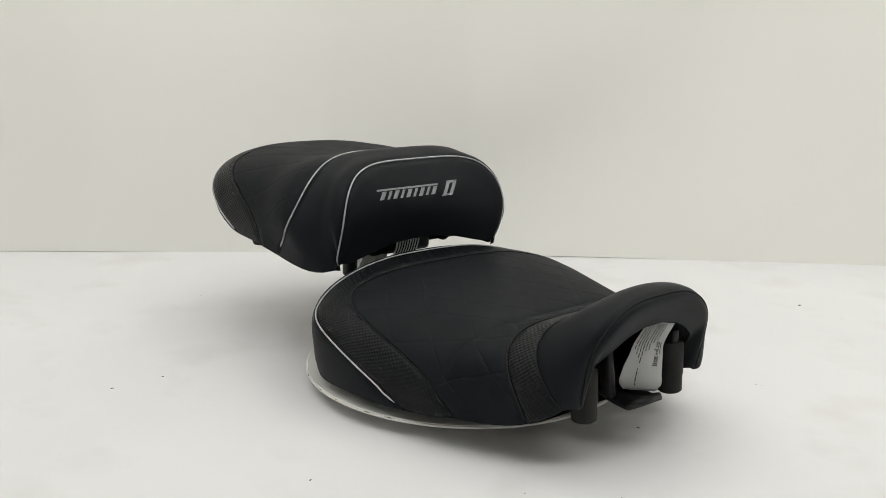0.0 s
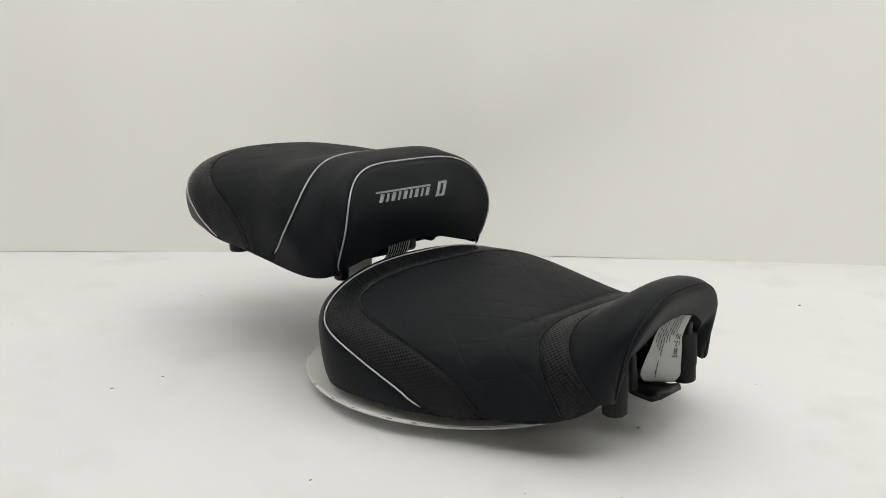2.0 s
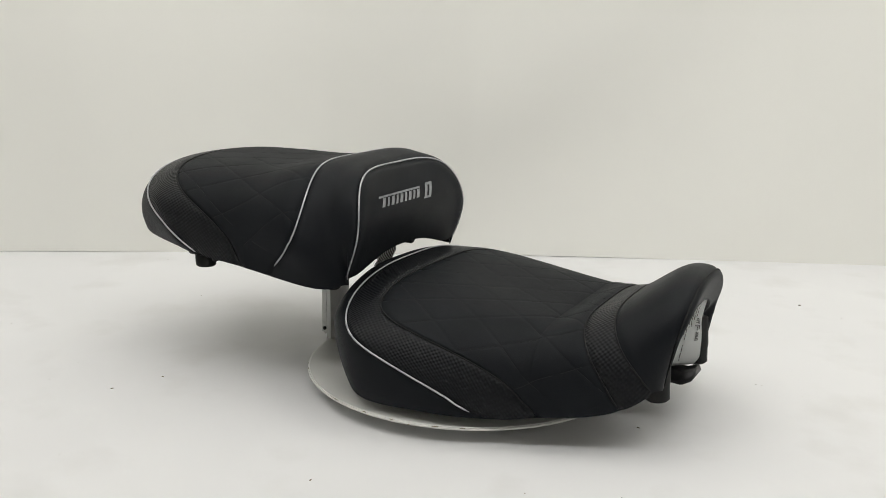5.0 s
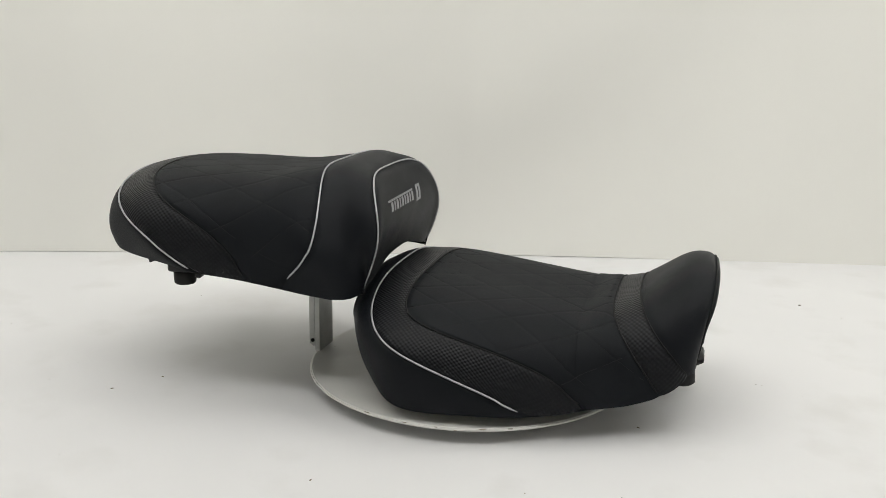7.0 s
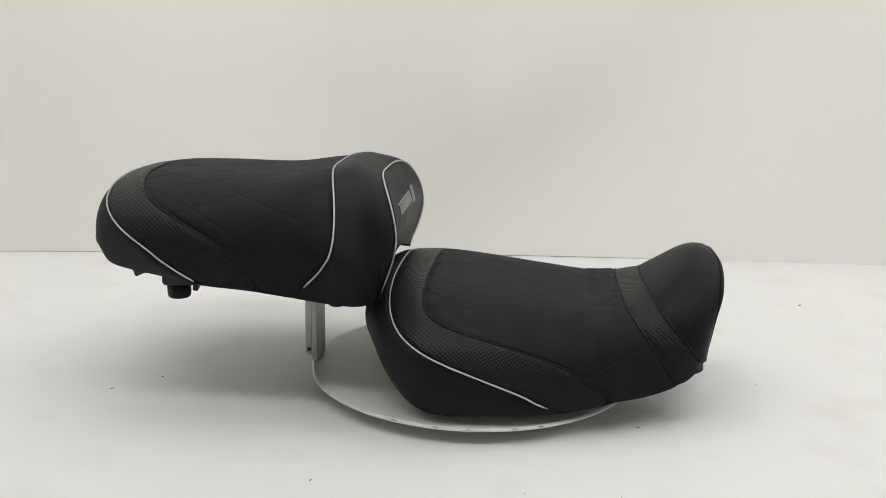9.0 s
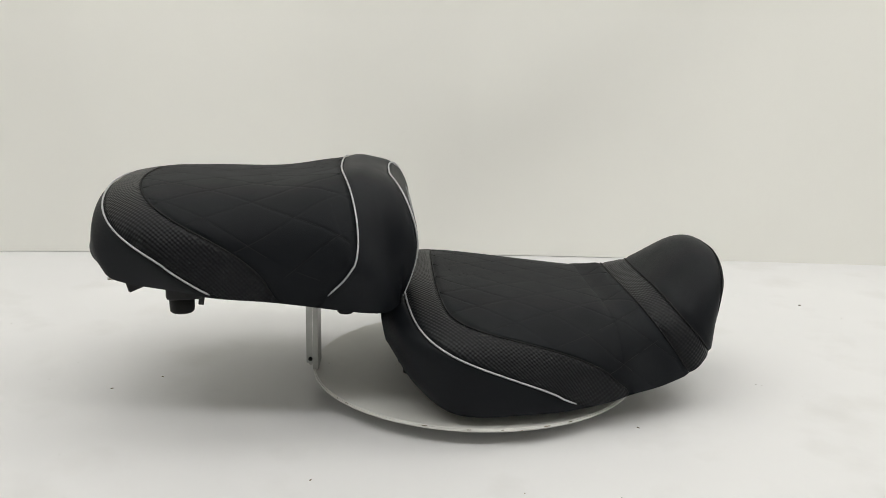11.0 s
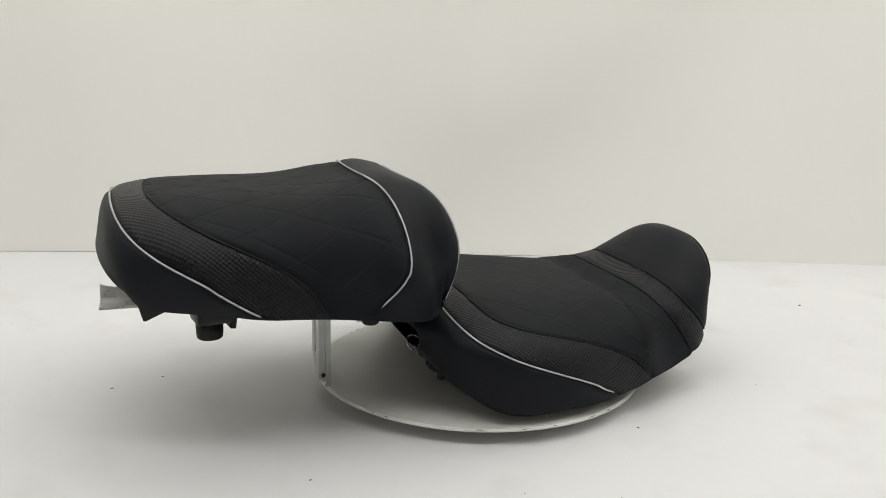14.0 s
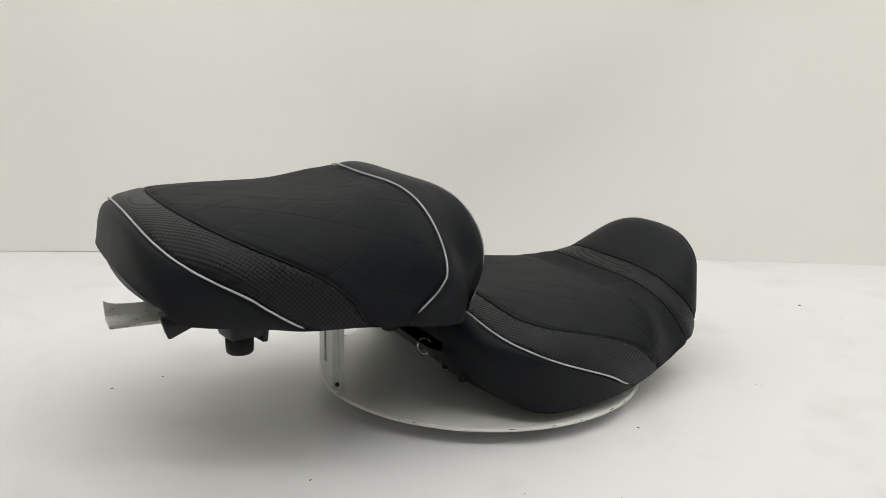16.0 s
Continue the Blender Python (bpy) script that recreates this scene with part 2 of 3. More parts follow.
def panel(name, tab, seat, lo, hi, mat, parent, label="", nu=24, depth=0.002, soft=0.005, vs=V, lattice=None):
    """One sewn piece of a cover, between two seam lines, drawn in along the seams and the quilting."""
    s = np.linspace(0, 1, nu)
    s = 0.5 - 0.5 * np.cos(np.pi * s) if lattice is None else s
    a, c = edge(lo, vs) if isinstance(lo, tuple) else np.full(vs.shape, lo), edge(hi, vs) if isinstance(hi, tuple) else np.full(vs.shape, hi)
    u = a[:, None] + (c - a)[:, None] * s[None]
    v = np.broadcast_to(vs[:, None], u.shape)
    p = surface(tab, u, v)
    step = np.linalg.norm(np.diff(p, axis=1), axis=-1)
    along = np.concatenate([np.zeros((len(vs), 1)), np.cumsum(step, axis=1)], axis=1)
    across = along[:, -1:] - along
    dip = depth * (np.exp(-(along / soft) ** 2) * (isinstance(lo, tuple)) + np.exp(-(across / soft) ** 2) * (isinstance(hi, tuple)))
    if lattice:
        dip = dip + 0.00036 * np.exp(-(lattice_gap(lattice, p[..., 0], girth(tab, u, v)) / 0.0018) ** 2)
    p = p - normal(tab, u, v) * dip[..., None]
    uv = np.stack([p[..., 0], girth(tab, u, v)], -1)
    bm = grid_mesh(p, uv, flip=True)
    bmesh.ops.transform(bm, matrix=seat, verts=bm.verts)
    return part(name, bm, mat, parent, label)


def cord(name, tab, seat, e, radius, lift, mat, parent, label=""):
    v = np.linspace(-0.975, 0.975, 180)
    u = edge(e, v)
    bm = tube(surface(tab, u, v) + normal(tab, u, v) * lift, radius)
    bmesh.ops.transform(bm, matrix=seat, verts=bm.verts)
    return part(name, bm, mat, parent, label)


def base_pan(tab, seat, rise, end, parent):
    """Moulded pan that closes a cover from below, its rim tucked inside the lower edge."""
    u = np.linspace(0.0, end, 60)
    r, l = surface(tab, u, -1.0), surface(tab, u, 1.0)
    w = np.linspace(0, 1, 15)
    p = r[:, None] * (1 - w)[None, :, None] + l[:, None] * w[None, :, None]
    p[..., 2] += rise * np.minimum(1, np.minimum(w, 1 - w) / 0.12)[None]
    bm = grid_mesh(p)
    bmesh.ops.transform(bm, matrix=seat, verts=bm.verts)
    return part("base_pan", bm, PLASTIC, parent, "black moulded plastic base pan")


def tail_panel(tab, seat, inset, parent):
    """Rear face of a cover, from its tail edge down and in to the pan."""
    a = surface(tab, 0.0, V)
    k = np.linspace(0, 1, 8)
    p = np.repeat(a[:, None], 8, axis=1)
    low = a[0, 2]
    p[..., 2] = a[:, None, 2] + (low - a[:, None, 2]) * k[None]
    p[..., 0] += inset * np.sin(k * math.pi / 2)[None] * (1 - V[:, None] ** 4)
    bm = grid_mesh(p, flip=False)
    bmesh.ops.transform(bm, matrix=seat, verts=bm.verts)
    return part("tail_panel", bm, SMOOTH, parent)


def opening_lip(tab, seat, depth, draw, rise, parent):
    """Rolled edge of a cover's front opening, folded back inside."""
    p0 = surface(tab, 1.0, V)
    rows = []
    for k in np.linspace(0, 1, 9):
        q = p0.copy()
        q[:, 1] *= 1 - draw * math.sin(k * math.pi / 2)
        q[:, 2] += rise * k
        q[:, 0] += 0.001 * math.sin(math.pi * min(1, k * 2.2)) * (k < 0.46) - depth * k
        rows.append(q)
    bm = grid_mesh(np.stack(rows, 1), flip=True)
    bmesh.ops.transform(bm, matrix=seat, verts=bm.verts)
    return part("opening_lip", bm, SMOOTH, parent)


def stitching(tab, seat, lo, hi, lat, parent):
    """Long broken rows of thread on the quilted top, along both families of the diamonds' lines."""
    p, g = net_of(tab)
    m, pitch, c0, c1 = lat
    us, vv = np.linspace(0, 1, 301), np.linspace(-1, 1, 401)
    rnd = random.Random(21)
    bm_all = bmesh.new()

    def sew(run):
        if len(run) < 4:
            return
        t = tube(run, 0.00030, 5)
        me = bpy.data.meshes.new("tmp")
        t.to_mesh(me)
        t.free()
        bm_all.from_mesh(me)
        bpy.data.meshes.remove(me)

    for side, off in ((1, c0), (-1, c1)):
        f = (side * g + m * p[..., 0] - off) / pitch
        for n in range(int(f.min()), int(f.max()) + 1):
            path = []
            for i in range(301):
                h = f[i] - n
                for j in np.nonzero((h[:-1] > 0) != (h[1:] > 0))[0][:1]:
                    v = vv[j] + (vv[j + 1] - vv[j]) * h[j] / (h[j] - h[j + 1])
                    if edge(lo, v) + 0.004 < us[i] < edge(hi, v) - 0.004 and abs(v) < 0.93:
                        q = surface(tab, us[i], v) - normal(tab, us[i], v) * 0.00038
                        path.append(q)
            # split the line into runs with small gaps
            run, left = [], rnd.uniform(0.02, 0.06)
            sewn = True
            for q, r in zip(path, path[1:]):
                d = float(np.linalg.norm(r - q))
                left -= d
                if d > 0.02:
                    sew(run)
                    run = []
                    continue
                if sewn:
                    run.append(q)
                if left < 0:
                    if sewn:
                        sew(run)
                        run = []
                        left = rnd.choice((0.003, 0.005, 0.012, 0.030))
                    else:
                        left = rnd.uniform(0.02, 0.05)
                    sewn = not sewn
            sew(run)
    bmesh.ops.transform(bm_all, matrix=seat, verts=bm_all.verts)
    return tagged(part("stitching", bm_all, THREAD, parent, "black diamond stitching"), "black diamond stitching", kind="stuff")


def thing(name, label, category):
    ob = new(name)
    ob.empty_display_size = 0.05
    return tagged(ob, label, category)


# ---- room ----
def slab(name, size, centre, mat, label, category):
    return tagged(part(name, box(size, centre), mat, None, smooth=False), label, category, kind="structure")


def backdrop_sheet():
    """Hanging white sheet with long shallow folds, its back closed."""
    xs, zs = np.linspace(-2.3, 2.3, 300), np.concatenate([[0.0, 0.012], np.linspace(0.03, 2.3, 60)])
    x, z = np.meshgrid(xs, zs, indexing="ij")
    fold = 0.030 * np.sin(2.3 * x - 3.0 * z + 0.4) + 0.008 * np.sin(4.7 * x + 1.9 * z + 1.0) + 0.0022 * np.sin(12 * x + 3 * z) + 0.0008 * np.sin(27 * x - 2 * z)
    y = 0.632 + 0.042 * x + fold * np.minimum(1, 0.25 + z)
    # soft creases: where each crosses the floor, its lean, its width and its change of slope
    for x0, lean, width, turn in ((-0.30, 1.25, 0.09, 0.17), (-0.02, 0.9, 0.12, -0.20), (0.58, 0.12, 0.06, 0.14), (0.80, 0.3, 0.10, -0.15), (-0.75, 0.5, 0.12, -0.12)):
        q = (x - x0 - lean * z) / width
        y = y + 0.5 * turn * width * (np.logaddexp(q, -q) - np.abs(x - x0) / width) * np.minimum(1, 0.15 + 3 * z)
    # the sheet comes forward at both ends, and its hem clears the floor by a hair
    y = y - 0.042 * np.clip((-0.35 - x) / 0.6, 0, 1.5) ** 1.5 - 0.016 * np.clip((x - 0.2) / 0.7, 0, 1.5)
    hem = (0.0004 + 0.0008 * np.sin(6 * x + 1)) * np.exp(-z / 0.05)
    return grid_mesh(np.stack([x, y, z + hem], -1), flip=False)


slab("floor", (4.8, 4.2, 0.04), (0, -1.2, -0.02), FLOOR, "smooth white floor sheet with faint scuffs", "floor")
tagged(part("backdrop", backdrop_sheet(), BACKDROP), "off-white hanging backdrop with faint soft folds", "backdrop", kind="structure")
slab("wall_north", (4.8, 0.08, 2.5), (0, 0.9, 1.21), ROOM, "plain pale wall behind the backdrop", "wall")
slab("wall_south", (4.8, 0.08, 2.5), (0, -3.3, 1.21), ROOM, "plain pale painted wall", "wall")
slab("wall_west", (0.08, 4.2, 2.5), (-2.4, -1.2, 1.21), ROOM, "plain pale painted wall", "wall")
slab("wall_east", (0.08, 4.2, 2.5), (2.4, -1.2, 1.21), ROOM, "plain pale painted wall", "wall")
slab("ceiling", (4.8, 4.2, 0.06), (0, -1.2, 2.49), ROOM, "plain pale ceiling", "ceiling")

# ---- turntable ----
turntable = thing("turntable", "round white laminate turntable plate with chipped edge", "turntable")
C0 = pose(-0.0126, -0.0072, 0)
part("plate", lathe([(0.1990, 0.0160), (0.2020, 0.0162), (0.2027, 0.0168), (0.2027, 0.0180), (0.2020, 0.0188), (0.2010, 0.0190), (0.2004, 0.0197), (0.1988, 0.0196)], 160, C0), PLATE, turntable, smooth=False)


def rim_chips():
    """Small dark nicks along the plate's upper edge."""
    bm = bmesh.new()
    rnd = random.Random(12)
    for _ in range(16):
        a = rnd.uniform(0, 2 * math.pi)
        m = C0 @ pose(0.2022 * math.cos(a), 0.2022 * math.sin(a), rnd.choice((0.0170, 0.0187, 0.0190)), 0, 0, math.degrees(a)) @ Matrix.Diagonal((0.0006, rnd.uniform(0.0008, 0.005), rnd.uniform(0.0003, 0.0007), 1))
        bmesh.ops.create_icosphere(bm, subdivisions=1, radius=1, matrix=m)
    return bm


tagged(part("rim_chips", rim_chips(), DIRT, turntable, "dark nicks in the plate edge"), kind="stuff")
part("foot_ring", lathe([(0.128, 0.0), (0.130, 0.002), (0.130, 0.0160)], 96, C0), PLATE_EDGE, turntable, "low off-white turntable base")

# ---- passenger seat ----
passenger = thing("passenger_seat", "black vinyl motorcycle passenger seat with silver piping on a steel bracket", "motorcycle seat")
p1, p2, p3, p4 = P_EDGES
FINE = np.linspace(-1, 1, 321)
panel("rear_skirt", PASSENGER, P_SEAT, 0.0, p1, SMOOTH, passenger)
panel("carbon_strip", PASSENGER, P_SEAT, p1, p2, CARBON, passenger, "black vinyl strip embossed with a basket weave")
P_LATTICE = (0.60, 0.0562, -0.003, -0.028)
panel("quilted_top", PASSENGER, P_SEAT, p2, p3, GRIP, passenger, "matt black quilted seat top", nu=200, vs=FINE, lattice=P_LATTICE)
panel("side_band", PASSENGER, P_SEAT, p3, p4, SMOOTH, passenger)
p_front = panel("front_panel", PASSENGER, P_SEAT, p4, 1.0, SMOOTH, passenger, "smooth black front panel with silver emblem")
for e in (p1, p3, p4):
    cord("piping", PASSENGER, P_SEAT, e, 0.00105, 0.0002, PIPE, passenger, "silver piping")
cord("seam", PASSENGER, P_SEAT, p2, 0.0008, -0.0012, THREAD, passenger)
base_pan(PASSENGER, P_SEAT, 0.01, 0.66, passenger)
tail_panel(PASSENGER, P_SEAT, 0.010, passenger)
opening_lip(PASSENGER, P_SEAT, 0.045, 0.05, 0.006, passenger)
stitching(PASSENGER, P_SEAT, p2, p3, P_LATTICE, passenger)


def emblem(front, parent):
    """Silver embroidered emblem as plain slanted strokes, raised on the front panel."""
    tree = BVHTree.FromPolygons([SEAT_BACK @ v.co for v in front.data.vertices], [p.vertices[:] for p in front.data.polygons])

    def stroke(bm, y0, z0, y1, z1, w):
        d = Vector((0, y1 - y0, z1 - z0))
        side = Vector((0, w / 2, 0))
        rows = []
        for k in np.linspace(0, 1, 9):
            c = Vector((0.2, y0, z0)) + d * float(k)
            row = []
            for f, lift in ((-1, 0.0), (-0.75, 0.0006), (0.75, 0.0006), (1, 0.0)):
                hit = tree.ray_cast(c + side * f, Vector((-1, 0, 0)))
                if hit[0] is None:
                    return
                row.append(bm.verts.new(SEAT @ (hit[0] + Vector((lift + 0.0002, 0, 0)))))
            rows.append(row)
        for a, b in zip(rows, rows[1:]):
            for i in range(3):
                bm.faces.new((a[i], b[i], b[i + 1], a[i + 1]))
        bm.faces.new(rows[0][::-1])
        bm.faces.new(rows[-1])

    bm = bmesh.new()
    z, h = EMBLEM_Z + 0.0015, 0.0128
    for k in range(12):
        stroke(bm, -0.0715 + 0.0082 * k, z, -0.0721 + 0.0082 * k, z - 0.0021, 0.0084)
    part("emblem_bar", bm, SILVERPRINT, parent, "silver embroidered emblem bar")
    bm = bmesh.new()
    for k in range(9):
        y = -0.0670 + 0.0103 * k
        stroke(bm, y + 0.0024, z - 0.0030, y - 0.0040, z - h, 0.0044 if k % 2 else 0.0066)
    part("emblem_strokes", bm, SILVERPRINT, parent, "silver embroidered emblem strokes")
    bm = bmesh.new()
    y, z = 0.039, z + 0.002
    stroke(bm, y + 0.0142, z, y + 0.0018, z - 0.0185, 0.0062)
    stroke(bm, y + 0.0030, z, y - 0.0094, z - 0.0185, 0.0062)
    stroke(bm, y + 0.0086, z, y + 0.0068, z - 0.0030, 0.0062)
    stroke(bm, y - 0.0020, z - 0.0157, y - 0.0038, z - 0.0185, 0.0062)
    part("emblem_block", bm, SILVERPRINT, parent, "silver embroidered emblem block")


EMBLEM_Z = 0.2338
emblem(p_front, passenger)


def cushion_foot(x, y, z, parent):
    """Round rubber foot under a moulded collar."""
    foot = part("rubber_foot", lathe([(0.0115, 0.0), (0.0130, 0.0015), (0.0135, 0.006), (0.0138, 0.020)], 32, SEAT @ pose(x, y, z)), RUBBER, parent, "round black rubber foot")
    part("collar", box((0.038, 0.034, 0.020), (0, 0, 0), 0.004, SEAT @ pose(x + 0.003, y, z + 0.027, 0, 0, 12)), PLASTIC, foot)
    part("clip", box((0.006, 0.018, 0.016), (0, 0, 0), 0.001, SEAT @ pose(x + 0.022, y, z + 0.018, 0, 8, 12)), PLASTIC, foot)


cushion_foot(-0.337, -0.113, 0.1215, passenger)
cushion_foot(-0.337, 0.115, 0.1215, passenger)


def wedge(m):
    bm = bmesh.new()
    a = [bm.verts.new(m @ Vector(c)) for c in ((0, -.012, .022), (.055, -.012, .022), (.006, -.012, 0), (0, .012, .022), (.055, .012, .022), (.006, .012, 0))]
    for f in ((0, 1, 2), (5, 4, 3), (0, 3, 4, 1), (1, 4, 5, 2), (2, 5, 3, 0)):
        bm.faces.new([a[i] for i in f])
    bmesh.ops.recalc_face_normals(bm, faces=bm.faces[:])
    bmesh.ops.bevel(bm, geom=bm.edges[:], offset=0.0012, segments=2, affect="EDGES")
    return bm


part("rear_stop", wedge(SEAT @ pose(-0.406, -0.084, 0.1365)), PLASTIC, passenger, "black plastic wedge under the tail")
part("front_block", box((0.05, 0.10, 0.026), (0, 0, 0), 0.006, SEAT @ pose(-0.165, 0.0, 0.146)), PLASTIC, passenger, "black plastic mount block")
part("mount_pin", lathe([(0.009, -0.02), (0.011, -0.018), (0.011, 0.02)], 24, SEAT @ pose(-0.145, 0.062, 0.158, 0, 90, 0)), PLASTIC, passenger, "round black mounting pin")
part("mount_pin", lathe([(0.008, -0.02), (0.010, -0.018), (0.010, 0.015)], 24, SEAT @ pose(-0.160, -0.070, 0.128)), PLASTIC, passenger, "round black mounting pin")


def on_tag(corner, along, down, bow, shape, m, a, c, lift=0.0):
    """Points of a bowed cloth tag at fractions a of its width and c of its length; shape gives both side edges along c."""
    k = np.array(shape)
    a0, a1 = np.moveaxis(spline(k, c), -1, 0)
    nrm = np.cross(along, down)
    nrm = nrm / np.linalg.norm(nrm)
    w = (a0 + (a1 - a0) * a)[..., None]
    p = np.array(corner) + w * np.array(along) + c[..., None] * np.array(down) + (bow * np.sin(math.pi * c) + lift)[..., None] * nrm
    return p @ np.array(m.to_3x3()).T + np.array(m.translation)


def tag_patch(tag, spans, n, lift, thick):
    """Thin patches of cloth or print on a tag, each between (a0, a1, c0, c1), in one mesh."""
    bm_all = bmesh.new()
    for a0, a1, c0, c1 in spans:
        a, c = np.meshgrid(np.linspace(a0, a1, n), np.linspace(c0, c1, n), indexing="ij")
        bm = grid_mesh(on_tag(*tag, a, c, lift))
        bmesh.ops.solidify(bm, geom=bm.faces[:], thickness=thick)
        me = bpy.data.meshes.new("tmp")
        bm.to_mesh(me)
        bm.free()
        bm_all.from_mesh(me)
        bpy.data.meshes.remove(me)
    return bm_all


def words(a0, a1, c0, c1, rnd):
    """A row of unreadable print as short bars with gaps."""
    out, c = [], c0
    while c < c1:
        w = rnd.uniform(0.03, 0.10)
        out.append((a0, a1, c, min(c + w, c1)))
        c += w + 0.016
    return out


ptag = ((-0.121, 0.018, 0.158), (-0.001, -0.038, -0.0005), (-0.006, -0.004, -0.025), 0.002, ((0.0, 0.0, 1.0), (0.5, 0.02, 0.99), (1.0, 0.0, 1.02)), SEAT)
tag = part("care_tag", tag_patch(ptag, [(0, 1, 0, 1)], 14, 0.0, 0.0005), TAG, passenger, "white cloth tag with grey printed lines")
for k in range(8):
    part("printed_bar", tag_patch(ptag, [(0.08 + 0.112 * k, 0.135 + 0.112 * k, 0.08, (0.95, 0.8, 0.9)[k % 3])], 6, 0.0004, 0.0002), INK, tag)

# ---- rider seat ----
rider = thing("rider_seat", "black vinyl motorcycle rider seat with silver piping on a white turntable", "motorcycle seat")
r1, r2, r3, r4 = R_EDGES
r5 = (0.90, 0.90, 1.0)
panel("rear_skirt", RIDER, R_SEAT, 0.0, r1, SMOOTH, rider)
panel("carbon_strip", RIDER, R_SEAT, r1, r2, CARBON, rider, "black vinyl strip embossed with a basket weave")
R_LATTICE = (0.70, 0.0565, -0.025, 0.007)
panel("quilted_top", RIDER, R_SEAT, r2, r3, GRIP, rider, "matt black quilted seat top", nu=220, vs=FINE, lattice=R_LATTICE)
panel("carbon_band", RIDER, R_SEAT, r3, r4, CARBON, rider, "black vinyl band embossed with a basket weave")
panel("nose", RIDER, R_SEAT, r4, r5, SMOOTH, rider)
panel("nose_front", RIDER, R_SEAT, r5, 1.0, SMOOTH, rider)
cord("piping", RIDER, R_SEAT, r1, 0.00105, 0.0002, PIPE, rider, "silver piping")
for e in (r2, r3, r4, r5):
    cord("seam", RIDER, R_SEAT, e, 0.0008, -0.0012, THREAD, rider)
base_pan(RIDER, R_SEAT, -0.006, 0.72, rider)
tail_panel(RIDER, R_SEAT, 0.022, rider)
opening_lip(RIDER, R_SEAT, 0.035, 0.04, -0.002, rider)
stitching(RIDER, R_SEAT, r2, r3, R_LATTICE, rider)
for x, y, z in ((0.262, -0.053, 0.048), (0.270, 0.071, 0.054)):
    prong = part("front_prong", lathe([(0.0105, 0.0), (0.0130, 0.002), (0.0135, 0.018), (0.0145, 0.022), (0.0150, 0.055)], 28, SEAT @ pose(x, y, z, 0, -6, 0)), RUBBER, rider, "round black rubber prong under the nose")
    part("web", box((0.05, 0.010, 0.05), (0, 0, 0), 0.002, SEAT @ pose(x - 0.022, y, z + 0.045)), PLASTIC, prong)


def tongue():
    """Bent plastic tongue that points forward below the nose."""
    bm = bmesh.new()
    prof = [(0.200, 0.060), (0.250, 0.050), (0.272, 0.049), (0.284, 0.056), (0.281, 0.063), (0.268, 0.058), (0.250, 0.060), (0.200, 0.072)]
    rings = [[bm.verts.new((x, y, z)) for x, z in prof] for y in (0.0, 0.043)]
    n = len(prof)
    for i in range(n):
        bm.faces.new((rings[0][i], rings[0][(i + 1) % n], rings[1][(i + 1) % n], rings[1][i]))
    bm.faces.new(rings[0][::-1])
    bm.faces.new(rings[1])
    bmesh.ops.recalc_face_normals(bm, faces=bm.faces[:])
    bmesh.ops.bevel(bm, geom=bm.edges[:], offset=0.0012, segments=2, affect="EDGES")
    bmesh.ops.transform(bm, matrix=SEAT, verts=bm.verts)
    return bm


for x in (0.005, 0.135):
    for y in (-0.075, 0.105):
        part("base_foot", lathe([(0.012, 0.0197), (0.013, 0.021), (0.013, 0.036)], 20, SEAT @ pose(x, y, 0)), RUBBER, rider)
part("tongue", tongue(), PLASTIC, rider, "bent black plastic tongue")
part("tongue_arm", box((0.016, 0.009, 0.060), (0, 0, 0), 0.003, SEAT @ pose(0.244, -0.003, 0.086, 4, -6, 0)), PLASTIC, rider, "black plastic arm beside the tag")
rtag = ((0.251, 0.0105, 0.064), (0.026, 0.033, -0.002), (0.004, 0.016, 0.074), 0.008,
        ((0.0, 0.10, 0.90), (0.06, -0.01, 0.97), (0.3, -0.09, 0.90), (0.55, -0.02, 0.80), (0.7, 0.03, 0.76), (0.85, 0.15, 0.83), (1.0, 0.27, 0.95)), SEAT)
tag = part("care_tag", tag_patch(rtag, [(0, 1, 0, 1)], 24, 0.0, 0.0005), TAG, rider, "white cloth tag with grey printed lines")
rnd = random.Random(3)
for a, c0, c1 in ((0.10, 0.62, 0.97), (0.19, 0.55, 0.98), (0.28, 0.50, 0.98), (0.36, 0.42, 0.80), (0.36, 0.08, 0.34), (0.45, 0.60, 0.98), (0.54, 0.62, 0.98), (0.63, 0.72, 0.98), (0.72, 0.76, 0.98), (0.89, 0.58, 0.74)):
    part("printed_bar", tag_patch(rtag, words(a, a + 0.024, c0, c1, rnd), 4, 0.0004, 0.0002), INK, tag)


def printed_line(text, tag, a0, a1, c0, c1):
    """A line of print on a tag, read from its top end downwards."""
    cu = bpy.data.curves.new("line", "FONT")
    cu.body = text
    cu.offset = 0.035
    ob = bpy.data.objects.new("line", cu)
    scene.collection.objects.link(ob)
    me = bpy.data.meshes.new_from_object(ob.evaluated_get(bpy.context.evaluated_depsgraph_get()))
    bpy.data.objects.remove(ob)
    bm = bmesh.new()
    bm.from_mesh(me)
    q = np.array([v.co[:] for v in bm.verts])
    lo, hi = q.min(0), q.max(0)
    c = c1 + (c0 - c1) * (q[:, 0] - lo[0]) / (hi[0] - lo[0])
    a = a0 + (a1 - a0) * (q[:, 1] - lo[1]) / (hi[1] - lo[1])
    for v, p in zip(bm.verts, on_tag(*tag, a, c, 0.0006)):
        v.co = p
    return bm


